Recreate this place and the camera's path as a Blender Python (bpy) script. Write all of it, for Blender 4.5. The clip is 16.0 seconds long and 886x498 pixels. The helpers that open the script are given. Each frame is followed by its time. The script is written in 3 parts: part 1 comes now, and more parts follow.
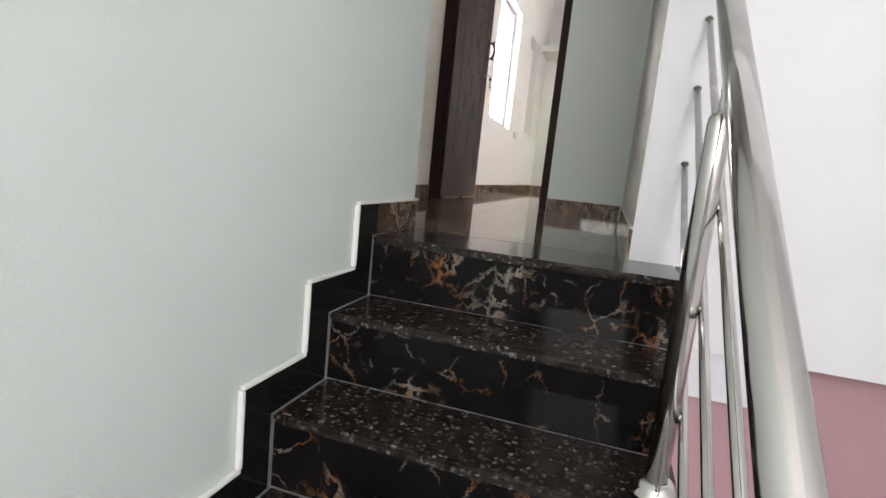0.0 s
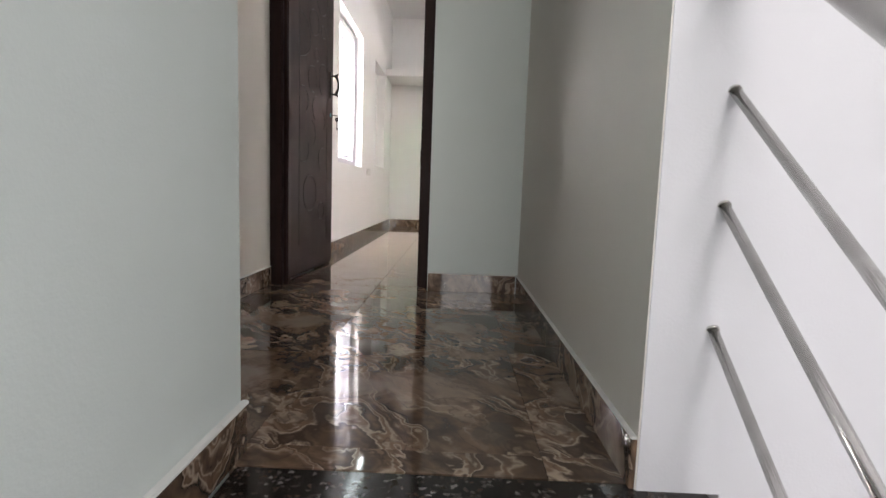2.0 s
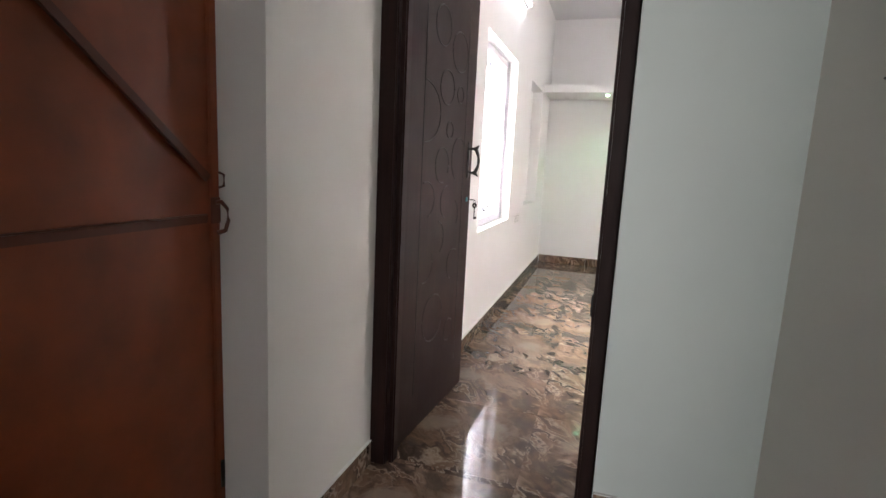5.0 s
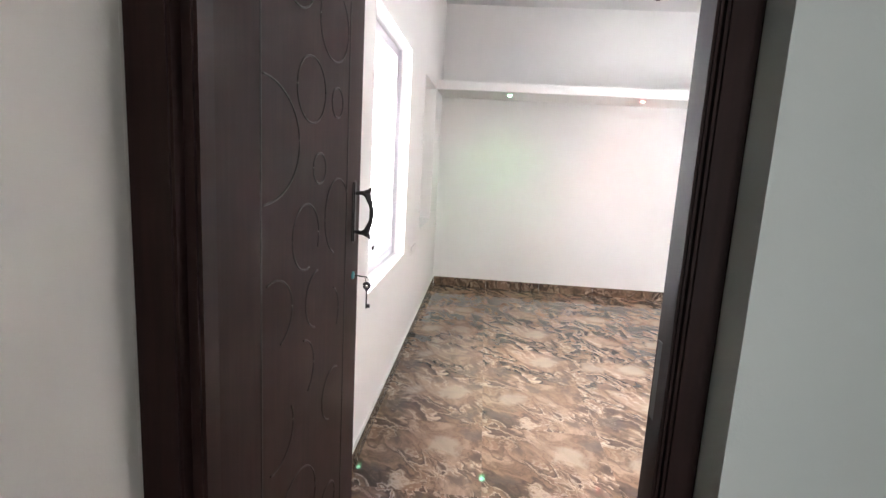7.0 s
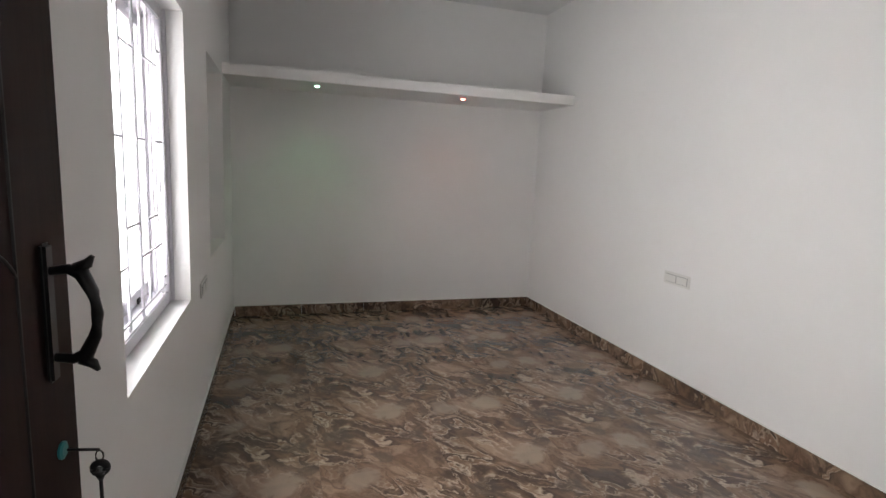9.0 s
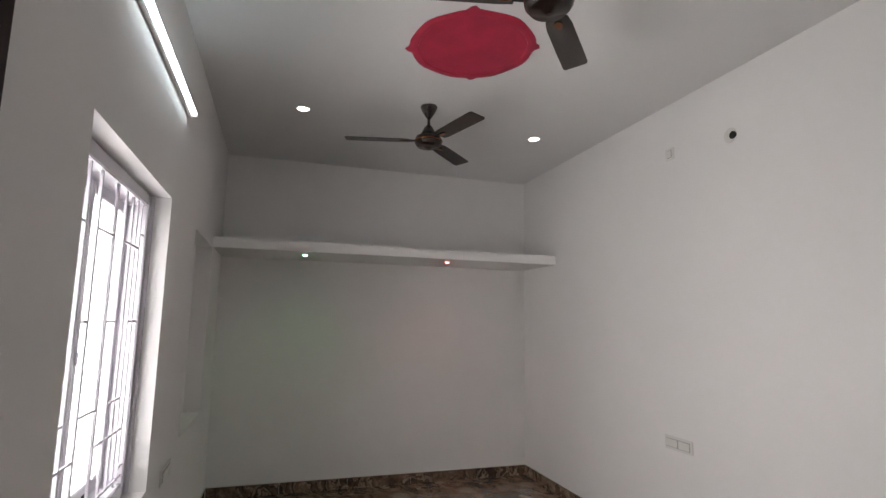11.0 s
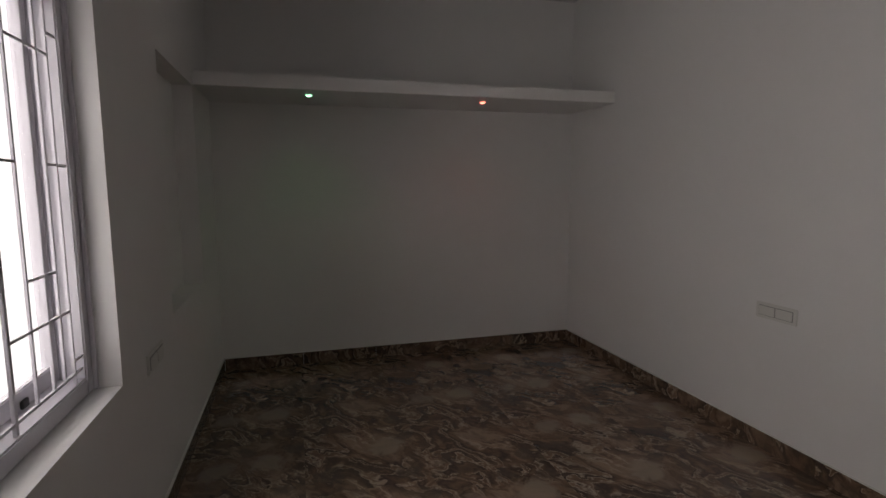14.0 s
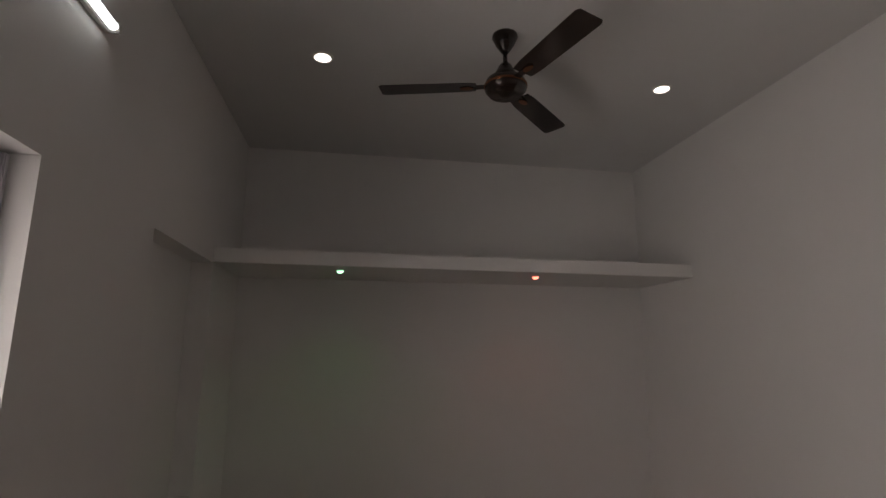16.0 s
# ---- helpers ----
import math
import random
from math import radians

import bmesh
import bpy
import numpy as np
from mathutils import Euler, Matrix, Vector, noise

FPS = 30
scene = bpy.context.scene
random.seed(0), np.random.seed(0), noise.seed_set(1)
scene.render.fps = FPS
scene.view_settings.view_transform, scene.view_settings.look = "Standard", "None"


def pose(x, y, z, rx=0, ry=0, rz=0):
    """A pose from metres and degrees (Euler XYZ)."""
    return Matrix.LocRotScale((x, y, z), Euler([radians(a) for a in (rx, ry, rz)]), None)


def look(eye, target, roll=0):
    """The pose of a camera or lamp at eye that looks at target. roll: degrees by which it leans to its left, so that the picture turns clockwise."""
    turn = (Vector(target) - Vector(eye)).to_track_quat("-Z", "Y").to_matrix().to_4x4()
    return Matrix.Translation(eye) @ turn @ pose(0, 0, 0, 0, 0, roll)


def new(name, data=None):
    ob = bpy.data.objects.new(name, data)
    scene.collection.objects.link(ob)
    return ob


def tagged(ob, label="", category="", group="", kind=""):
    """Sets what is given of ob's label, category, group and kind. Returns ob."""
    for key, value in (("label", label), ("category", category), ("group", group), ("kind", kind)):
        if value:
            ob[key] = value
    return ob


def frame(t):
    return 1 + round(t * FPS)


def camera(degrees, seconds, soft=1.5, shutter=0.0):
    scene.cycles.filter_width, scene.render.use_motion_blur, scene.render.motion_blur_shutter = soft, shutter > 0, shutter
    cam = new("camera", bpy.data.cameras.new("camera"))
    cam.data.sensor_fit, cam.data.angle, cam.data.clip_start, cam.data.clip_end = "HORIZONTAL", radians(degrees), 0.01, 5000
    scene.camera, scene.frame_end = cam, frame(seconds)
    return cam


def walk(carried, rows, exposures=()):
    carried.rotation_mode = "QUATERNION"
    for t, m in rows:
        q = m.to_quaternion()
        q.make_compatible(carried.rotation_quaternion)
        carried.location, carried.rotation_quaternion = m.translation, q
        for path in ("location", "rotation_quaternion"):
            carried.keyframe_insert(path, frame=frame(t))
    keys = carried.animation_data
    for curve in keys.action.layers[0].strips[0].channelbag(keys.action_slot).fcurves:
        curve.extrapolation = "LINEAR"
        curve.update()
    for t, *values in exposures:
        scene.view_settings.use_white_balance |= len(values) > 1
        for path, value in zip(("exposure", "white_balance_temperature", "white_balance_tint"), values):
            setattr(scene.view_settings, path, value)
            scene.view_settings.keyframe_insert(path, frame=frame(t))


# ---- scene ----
cam = camera(80.8, 16.0)
PATH = [
    (0, (0.715, -3.748, 0.233), (0.135, -1.859, -0.072), 5.9),
    (0.5, (0.635, -3.591, 0.261), (0.286, -1.645, -0.038), 3.6),
    (1, (0.53, -3.347, 0.316), (0.288, -1.38, 0.049), 3.3),
    (1.5, (0.417, -3.097, 0.447), (0.318, -1.115, 0.203), 2.7),
    (2, (0.435, -2.902, 0.559), (0.394, -0.914, 0.34), 2.0),
    (2.5, (0.462, -2.755, 0.655), (0.403, -0.768, 0.434), 1.8),
    (3, (0.45, -2.584, 0.804), (0.342, -0.599, 0.582), 1.3),
    (3.5, (0.515, -2.425, 0.908), (0.217, -0.46, 0.681), 1.0),
    (5.8, (0.101, -1.44, 1.395), (-0.508, 0.43, 1.034), 3.0),
    (6, (0.084, -1.334, 1.415), (-0.343, 0.589, 1.074), 3.7),
    (6.5, (0.014, -1.042, 1.446), (-0.246, 0.912, 1.108), 3.4),
    (7, (-0.082, -0.726, 1.455), (-0.221, 1.241, 1.121), 3.2),
    (7.5, (-0.193, -0.467, 1.481), (0.087, 1.487, 1.159), 4.2),
    (8, (-0.197, -0.289, 1.458), (0.267, 1.631, 1.142), 4.5),
    (8.5, (-0.163, -0.093, 1.462), (0.35, 1.813, 1.139), 3.7),
    (9, (-0.184, 0.071, 1.498), (0.414, 1.955, 1.194), 2.6),
    (9.5, (-0.149, 0.104, 1.556), (0.463, 2.005, 1.459), 0.9),
    (10, (-0.126, 0.063, 1.596), (0.475, 1.952, 1.861), 1.0),
    (12.5, (-0.045, 0.188, 1.512), (0.511, 2.089, 1.788), -0.3),
    (13, (-0.1, 0.43, 1.488), (0.461, 2.346, 1.376), -0.2),
    (13.5, (-0.081, 0.605, 1.474), (0.479, 2.51, 1.235), -0.2),
    (14, (0.005, 0.846, 1.486), (0.543, 2.758, 1.251), -0.3),
    (14.5, (0.043, 1.078, 1.5), (0.451, 3.025, 1.295), 0.1),
    (15, (0.086, 1.296, 1.53), (0.474, 3.256, 1.434), 0.6),
    (15.5, (0.17, 1.389, 1.588), (0.539, 3.353, 1.669), 0.6),
    (16, (0.248, 1.384, 1.662), (0.561, 3.324, 2.037), 0.5),
]
walk(cam, [(t, look(eye, target, roll)) for t, eye, target, roll in PATH], [
    (0, 0.62, 6650, 10), (0.8, 0.5, 6600, 11), (1.5, 0.52, 6600, 12), (2.0, 0.5, 6600, 13), (3.0, 0.42, 6600, 14), (3.5, 0.4, 6600, 14), (5.8, 0.85, 6400, 14), (7.0, 0.7, 6350, 13), (7.4, 0.62, 6300, 12), (8.0, 0.38, 6300, 10), (8.5, -0.3, 6400, 9), (9.0, -1.12, 6450, 10), (9.5, -1.45, 6500, 11), (10.0, -1.48, 6500, 12),
    (12.3, -1.6, 6700, 13), (12.6, -1.75, 6700, 13), (13.0, -1.95, 6800, 14), (13.5, -2.65, 6800, 14), (14.0, -2.95, 6850, 15), (14.5, -3.0, 6900, 15), (15.0, -3.08, 7000, 16), (15.5, -3.15, 7150, 17), (16.0, -2.8, 7250, 18)])
ROOM_DAY, STAIR_DAY, VIEW_GLOW = 88.0, 72.0, 9.0

# ---- world, sun, large lights ----
world = bpy.data.worlds.new("sky")
scene.world = world
world.use_nodes = True
wn = world.node_tree.nodes
wl = world.node_tree.links
sky = wn.new("ShaderNodeTexSky")
sky.sky_type = 'NISHITA'
sky.sun_disc = False
sky.sun_elevation = radians(50)
sky.sun_rotation = radians(120)
wl.new(sky.outputs[0], wn["Background"].inputs[0])
wn["Background"].inputs[1].default_value = 0.12

sun = new("sun", bpy.data.lights.new("sun", 'SUN'))
sun.data.energy, sun.data.angle, sun.data.color = 2.5, radians(0.5), (1.0, 0.96, 0.9)
sun.matrix_world = look((6, -4, 9), (0, 0, 0))


def area_lamp(name, eye, target, sx, sy, watts, color, spread=180):
    ob = new(name, bpy.data.lights.new(name, 'AREA'))
    ob.data.shape, ob.data.size, ob.data.size_y = 'RECTANGLE', sx, sy
    ob.data.energy, ob.data.color, ob.data.spread = watts, color, radians(spread)
    ob.matrix_world = look(eye, target)
    return ob


area_lamp("window_daylight", (-0.95, 2.295, 1.48), (2.0, 2.295, 1.2), 1.05, 1.25, ROOM_DAY, (1.0, 0.97, 0.95), 155)
# Added daylight from behind; the stairwell's window opening is assumed, out of view.
area_lamp("unseen_stair_daylight", (1.2, -6.28, 1.3), (1.2, 0, 0.9), 1.9, 1.7, STAIR_DAY, (1.0, 0.975, 0.94))


def spot_lamp(name, at, watts, color, spread):
    ob = new(name, bpy.data.lights.new(name, 'SPOT'))
    ob.data.energy, ob.data.color, ob.data.spot_size, ob.data.spot_blend = watts, color, radians(spread), 0.9
    ob.data.shadow_soft_size = 0.03
    ob.matrix_world = look(at, (at[0], at[1] + 0.001, at[2] - 1))
    return ob


# ---- materials ----
def material(name, color=(0.8, 0.8, 0.8), rough=0.5, metal=0.0, spec=0.5):
    m = bpy.data.materials.new(name)
    m.use_nodes = True
    b = m.node_tree.nodes["Principled BSDF"]
    b.inputs["Base Color"].default_value = (*color, 1)
    b.inputs["Roughness"].default_value = rough
    b.inputs["Metallic"].default_value = metal
    b.inputs["Specular IOR Level"].default_value = spec
    return m, m.node_tree.nodes, m.node_tree.links, b


def noise_node(n, l, coord, scale, detail=4.0, rough=0.55, dist=0.0):
    t = n.new("ShaderNodeTexNoise")
    t.inputs["Scale"].default_value = scale
    t.inputs["Detail"].default_value = detail
    t.inputs["Roughness"].default_value = rough
    t.inputs["Distortion"].default_value = dist
    l.new(coord, t.inputs["Vector"])
    return t


def ramp_node(n, l, fac, stops):
    r = n.new("ShaderNodeValToRGB")
    e = r.color_ramp.elements
    while len(e) < len(stops):
        e.new(0.5)
    for el, (p, c) in zip(e, stops):
        el.position = p
        el.color = (*c, 1) if len(c) == 3 else c
    l.new(fac, r.inputs[0])
    return r


def mix_node(n, l, fac, a, b, kind='MIX'):
    m = n.new("ShaderNodeMix")
    m.data_type, m.blend_type = 'RGBA', kind
    if isinstance(fac, float):
        m.inputs[0].default_value = fac
    else:
        l.new(fac, m.inputs[0])
    for sock, v in ((m.inputs[6], a), (m.inputs[7], b)):
        if isinstance(v, tuple):
            sock.default_value = (*v, 1)
        else:
            l.new(v, sock)
    return m.outputs[2]


def bump_on(n, l, b, height, strength, distance=0.01):
    p = n.new("ShaderNodeBump")
    p.inputs["Strength"].default_value = strength
    p.inputs["Distance"].default_value = distance
    l.new(height, p.inputs["Height"])
    l.new(p.outputs[0], b.inputs["Normal"])


def paint(name, color, rough=0.6, wear=0.06, spec=0.35):
    """Rolled emulsion on plaster: broad patches, fine roller grain."""
    m, n, l, b = material(name, color, rough, 0, spec)
    geo = n.new("ShaderNodeNewGeometry").outputs["Position"]
    big = noise_node(n, l, geo, 0.9, 5)
    fine = noise_node(n, l, geo, 160, 3)
    mid = noise_node(n, l, geo, 7, 4)
    lo = tuple(c * (1 - wear) for c in color)
    r = ramp_node(n, l, big.outputs[0], [(0.3, lo), (0.7, color)])
    c = mix_node(n, l, 0.12, r.outputs[0], ramp_node(n, l, mid.outputs[0], [(0.35, lo), (0.65, color)]).outputs[0])
    l.new(c, b.inputs["Base Color"])
    h = n.new("ShaderNodeMath")
    h.operation = 'ADD'
    l.new(fine.outputs[0], h.inputs[0])
    l.new(mid.outputs[0], h.inputs[1])
    bump_on(n, l, b, h.outputs[0], 0.12, 0.004)
    return m


def brown_marble(name, per_tile=True):
    """Polished brown marble-print tile: smooth tan flows, busy veined bands, pale clouds, grey pebbles; three prints."""
    m, n, l, b = material(name, (0.2, 0.15, 0.11), 0.05, 0, 0.4)

    def calc(op, a, c):
        k = n.new("ShaderNodeMath")
        k.operation = op
        for sock, val in ((k.inputs[0], a), (k.inputs[1], c)):
            if isinstance(val, float):
                sock.default_value = val
            else:
                l.new(val, sock)
        return k.outputs[0]

    def vec(op, a, c):
        k = n.new("ShaderNodeVectorMath")
        k.operation = op
        for sock, val in ((k.inputs[0], a), (k.inputs[1], c)):
            if isinstance(val, tuple):
                sock.default_value = val
            else:
                l.new(val, sock)
        return k

    def grey(x):
        return (x, x, x)

    tc = n.new("ShaderNodeTexCoord").outputs["Object"]
    rnd = n.new("ShaderNodeObjectInfo").outputs["Random"]
    print_no = calc('FLOOR', calc('MULTIPLY', rnd, 3.0), 0.0)
    cs = n.new("ShaderNodeCombineXYZ")
    l.new(calc('MULTIPLY', print_no, 7.3), cs.inputs[2])
    v = vec('ADD', tc, cs.outputs[0]).outputs[0]
    spin = n.new("ShaderNodeMapping")
    spin.inputs["Rotation"].default_value = (0, 0, radians(58))
    l.new(v, spin.inputs[0])
    turn = n.new("ShaderNodeMapping")
    turn.inputs["Scale"].default_value = (0.8, 1.45, 1.0)
    l.new(spin.outputs[0], turn.inputs[0])
    w1 = vec('MULTIPLY', noise_node(n, l, turn.outputs[0], 3.2, 3, 0.5).outputs["Color"], (0.38, 0.38, 0.38)).outputs[0]
    flow = vec('ADD', turn.outputs[0], w1).outputs[0]
    w2 = vec('MULTIPLY', noise_node(n, l, v, 11, 3, 0.6).outputs["Color"], (0.10, 0.10, 0.10)).outputs[0]
    fine = vec('ADD', flow, w2).outputs[0]
    # broad tan flows
    c = ramp_node(n, l, noise_node(n, l, flow, 2.6, 5, 0.55, 0.5).outputs[0], [
        (0.30, (0.046, 0.033, 0.026)), (0.39, (0.105, 0.069, 0.048)), (0.46, (0.205, 0.130, 0.086)), (0.52, (0.125, 0.079, 0.053)),
        (0.59, (0.270, 0.182, 0.126)), (0.70, (0.110, 0.077, 0.057))]).outputs[0]
    # busy bands: dark folds with cream edges
    busy = ramp_node(n, l, noise_node(n, l, v, 3.0, 2, 0.5, 0.5).outputs[0], [(0.38, grey(0.10)), (0.50, grey(1.0))]).outputs[0]
    fold = noise_node(n, l, fine, 2.9, 3, 0.5, 0.9).outputs[0]
    dark = ramp_node(n, l, fold, [(0.35, grey(0.0)), (0.39, grey(0.85)), (0.43, grey(0.15)), (0.495, grey(0.0)), (0.525, grey(0.9)), (0.575, grey(0.45)), (0.62, grey(0.0))]).outputs[0]
    c = mix_node(n, l, mix_node(n, l, 1.0, dark, busy, 'MULTIPLY'), c, (0.044, 0.031, 0.024))
    cream = ramp_node(n, l, fold, [(0.428, grey(0.0)), (0.445, grey(0.7)), (0.460, grey(0.0)), (0.488, grey(0.0)), (0.503, grey(0.9)), (0.518, grey(0.0)), (0.612, grey(0.0)), (0.632, grey(0.7)), (0.655, grey(0.0))]).outputs[0]
    c = mix_node(n, l, mix_node(n, l, 1.0, cream, busy, 'MULTIPLY'), c, (0.42, 0.33, 0.255))
    hair = ramp_node(n, l, noise_node(n, l, fine, 4.5, 3, 0.5).outputs[0], [(0.482, grey(0.0)), (0.494, grey(0.6)), (0.506, grey(0.0))]).outputs[0]
    c = mix_node(n, l, hair, c, (0.065, 0.044, 0.033))
    # pale clouds with ringed rims, and grey pebbles
    wob = calc('MULTIPLY', calc('SUBTRACT', noise_node(n, l, v, 7, 4, 0.6, 0.8).outputs[0], 0.5), 0.26)
    flat = vec('MULTIPLY', tc, (1, 1, 0)).outputs[0]
    second = ramp_node(n, l, calc('FRACT', calc('MULTIPLY', rnd, 7.0), 0.0), [(0.45, grey(0.0)), (0.5, grey(1.0))]).outputs[0]
    first = ramp_node(n, l, calc('FRACT', calc('MULTIPLY', rnd, 5.0), 0.0), [(0.28, grey(0.0)), (0.33, grey(1.0))]).outputs[0]
    for px, py, size, col, amt, gate in ((0.14, 0.08, 0.060, (0.30, 0.235, 0.18), 0.65, first), (-0.13, 0.05, 0.052, (0.28, 0.215, 0.165), 0.6, second),
                                         (-0.20, -0.17, 0.050, (0.075, 0.057, 0.046), 0.7, None), (0.22, -0.22, 0.042, (0.080, 0.061, 0.049), 0.65, None),
                                         (0.02, 0.24, 0.036, (0.080, 0.061, 0.048), 0.65, second), (0.27, 0.20, 0.04, (0.075, 0.057, 0.046), 0.6, first)):
        if not per_tile:
            continue
        d = calc('ADD', vec('DISTANCE', flat, (px, py, 0)).outputs["Value"], wob)
        pale = col[0] > 0.2
        if pale:
            halo = ramp_node(n, l, d, [(size, grey(0.4)), (size + 0.055, grey(0.0)), (size + 0.07, grey(0.55)), (size + 0.085, grey(0.0))]).outputs[0]
            c = mix_node(n, l, halo if gate is None else mix_node(n, l, 1.0, halo, gate, 'MULTIPLY'), c, (0.20, 0.140, 0.10))
        spot = ramp_node(n, l, d, [(size, grey(amt)), (size + (0.045 if pale else 0.025), grey(0.0))]).outputs[0]
        c = mix_node(n, l, spot if gate is None else mix_node(n, l, 1.0, spot, gate, 'MULTIPLY'), c, col)
    l.new(c, b.inputs["Base Color"])
    l.new(ramp_node(n, l, noise_node(n, l, v, 9, 4).outputs[0], [(0.3, grey(0.025)), (0.8, grey(0.075))]).outputs[0], b.inputs["Roughness"])
    bump_on(n, l, b, noise_node(n, l, v, 6, 2).outputs[0], 0.035, 0.004)
    return m


def portoro(name):
    """Black marble with gold and grey cell veins."""
    m, n, l, b = material(name, (0.01, 0.01, 0.012), 0.07, 0, 0.12)
    tc = n.new("ShaderNodeTexCoord").outputs["Object"]
    warp = noise_node(n, l, tc, 7, 6, 0.7)
    add = n.new("ShaderNodeVectorMath")
    add.operation = 'MULTIPLY_ADD'
    add.inputs[1].default_value = (0.13, 0.13, 0.13)
    l.new(warp.outputs["Color"], add.inputs[0])
    l.new(tc, add.inputs[2])
    facs = []
    for scale, width, lo, hi in ((8.5, 0.028, 0.485, 0.61), (17.0, 0.12, 0.56, 0.63)):
        vor = n.new("ShaderNodeTexVoronoi")
        vor.feature = 'DISTANCE_TO_EDGE'
        vor.inputs["Scale"].default_value = scale
        l.new(add.outputs[0], vor.inputs["Vector"])
        edge = ramp_node(n, l, vor.outputs["Distance"], [(0.0, (1, 1, 1)), (width * 0.5, (0.75, 0.75, 0.75)), (width, (0, 0, 0))])
        where = noise_node(n, l, tc, 5.0 if scale < 15 else 3.4, 5, 0.6, 0.8)
        gate = ramp_node(n, l, where.outputs[0], [(lo, (0, 0, 0)), (hi, (1, 1, 1))])
        facs.append(mix_node(n, l, 1.0, edge.outputs[0], gate.outputs[0], 'MULTIPLY'))
    fac = mix_node(n, l, 1.0, facs[0], facs[1], 'LIGHTEN')
    hue = noise_node(n, l, tc, 7, 2)
    gold = ramp_node(n, l, hue.outputs[0], [(0.44, (0.165, 0.075, 0.033)), (0.60, (0.20, 0.17, 0.145))])
    black = ramp_node(n, l, noise_node(n, l, tc, 4, 4).outputs[0], [(0.3, (0.003, 0.003, 0.004)), (0.8, (0.009, 0.008, 0.008))])
    l.new(mix_node(n, l, fac, black.outputs[0], gold.outputs[0]), b.inputs["Base Color"])
    return m


def granite(name):
    """Dark brown-black granite, grey and tan flecks, polished."""
    m, n, l, b = material(name, (0.02, 0.017, 0.015), 0.1, 0, 0.3)
    tc = n.new("ShaderNodeTexCoord").outputs["Object"]
    vor = n.new("ShaderNodeTexVoronoi")
    vor.inputs["Scale"].default_value = 85
    vor.inputs["Randomness"].default_value = 1
    gw = n.new("ShaderNodeVectorMath")
    gw.operation = 'MULTIPLY_ADD'
    gw.inputs[1].default_value = (0.03, 0.03, 0.03)
    l.new(noise_node(n, l, tc, 45, 4, 0.7).outputs["Color"], gw.inputs[0])
    l.new(tc, gw.inputs[2])
    l.new(gw.outputs[0], vor.inputs["Vector"])
    sep = n.new("ShaderNodeSeparateColor")
    l.new(vor.outputs["Color"], sep.inputs[0])
    fleck = ramp_node(n, l, sep.outputs[0], [(0.70, (0, 0, 0)), (0.78, (1, 1, 1))])
    tone = ramp_node(n, l, sep.outputs[1], [(0.2, (0.06, 0.042, 0.032)), (0.6, (0.085, 0.078, 0.074)), (0.95, (0.20, 0.19, 0.185))])
    near = ramp_node(n, l, vor.outputs["Distance"], [(0.35, (1, 1, 1)), (0.6, (0, 0, 0))])
    fac = mix_node(n, l, 1.0, fleck.outputs[0], near.outputs[0], 'MULTIPLY')
    base = ramp_node(n, l, noise_node(n, l, tc, 30, 4).outputs[0], [(0.35, (0.007, 0.006, 0.006)), (0.65, (0.030, 0.023, 0.019))])
    l.new(mix_node(n, l, fac, base.outputs[0], tone.outputs[0]), b.inputs["Base Color"])
    l.new(ramp_node(n, l, noise_node(n, l, tc, 6, 3).outputs[0], [(0.3, (0.07, 0.07, 0.07)), (0.8, (0.2, 0.2, 0.2))]).outputs[0], b.inputs["Roughness"])
    return m


def stained_wood(name, dark, light, rough=0.32):
    m, n, l, b = material(name, dark, rough, 0, 0.2)
    tc = n.new("ShaderNodeTexCoord").outputs["Object"]
    mp = n.new("ShaderNodeMapping")
    mp.inputs["Scale"].default_value = (30, 30, 1.6)
    l.new(tc, mp.inputs[0])
    g = noise_node(n, l, mp.outputs[0], 2.2, 6, 0.6, 0.4)
    big = noise_node(n, l, tc, 2.5, 4)
    r = ramp_node(n, l, g.outputs[0], [(0.3, dark), (0.7, light)])
    l.new(mix_node(n, l, big.outputs[0], r.outputs[0], dark), b.inputs["Base Color"])
    bump_on(n, l, b, g.outputs[0], 0.15, 0.001)
    l.new(ramp_node(n, l, big.outputs[0], [(0.3, (rough,) * 3), (0.7, (rough + 0.12,) * 3)]).outputs[0], b.inputs["Roughness"])
    return m


def steel(name, color=(0.62, 0.60, 0.58), rough=0.14):
    m, n, l, b = material(name, color, rough, 1.0)
    tc = n.new("ShaderNodeTexCoord").outputs["Object"]
    s = noise_node(n, l, tc, 14, 5)
    l.new(ramp_node(n, l, s.outputs[0], [(0.3, (rough - 0.06,) * 3), (0.75, (rough + 0.1,) * 3)]).outputs[0], b.inputs["Roughness"])
    return m


def gloss(name, color, rough=0.35, grain=40, wear=0.15, metal=0.0):
    m, n, l, b = material(name, color, rough, metal)
    tc = n.new("ShaderNodeTexCoord").outputs["Object"]
    a = noise_node(n, l, tc, 5, 5)
    r = ramp_node(n, l, a.outputs[0], [(0.3, tuple(c * (1 - wear) for c in color)), (0.7, color)])
    l.new(r.outputs[0], b.inputs["Base Color"])
    bump_on(n, l, b, noise_node(n, l, tc, grain, 3).outputs[0], 0.1, 0.002)
    return m


def glow(name, color, strength):
    m, n, l, b = material(name, color, 0.4)
    b.inputs["Emission Color"].default_value = (*color, 1)
    b.inputs["Emission Strength"].default_value = strength
    return m


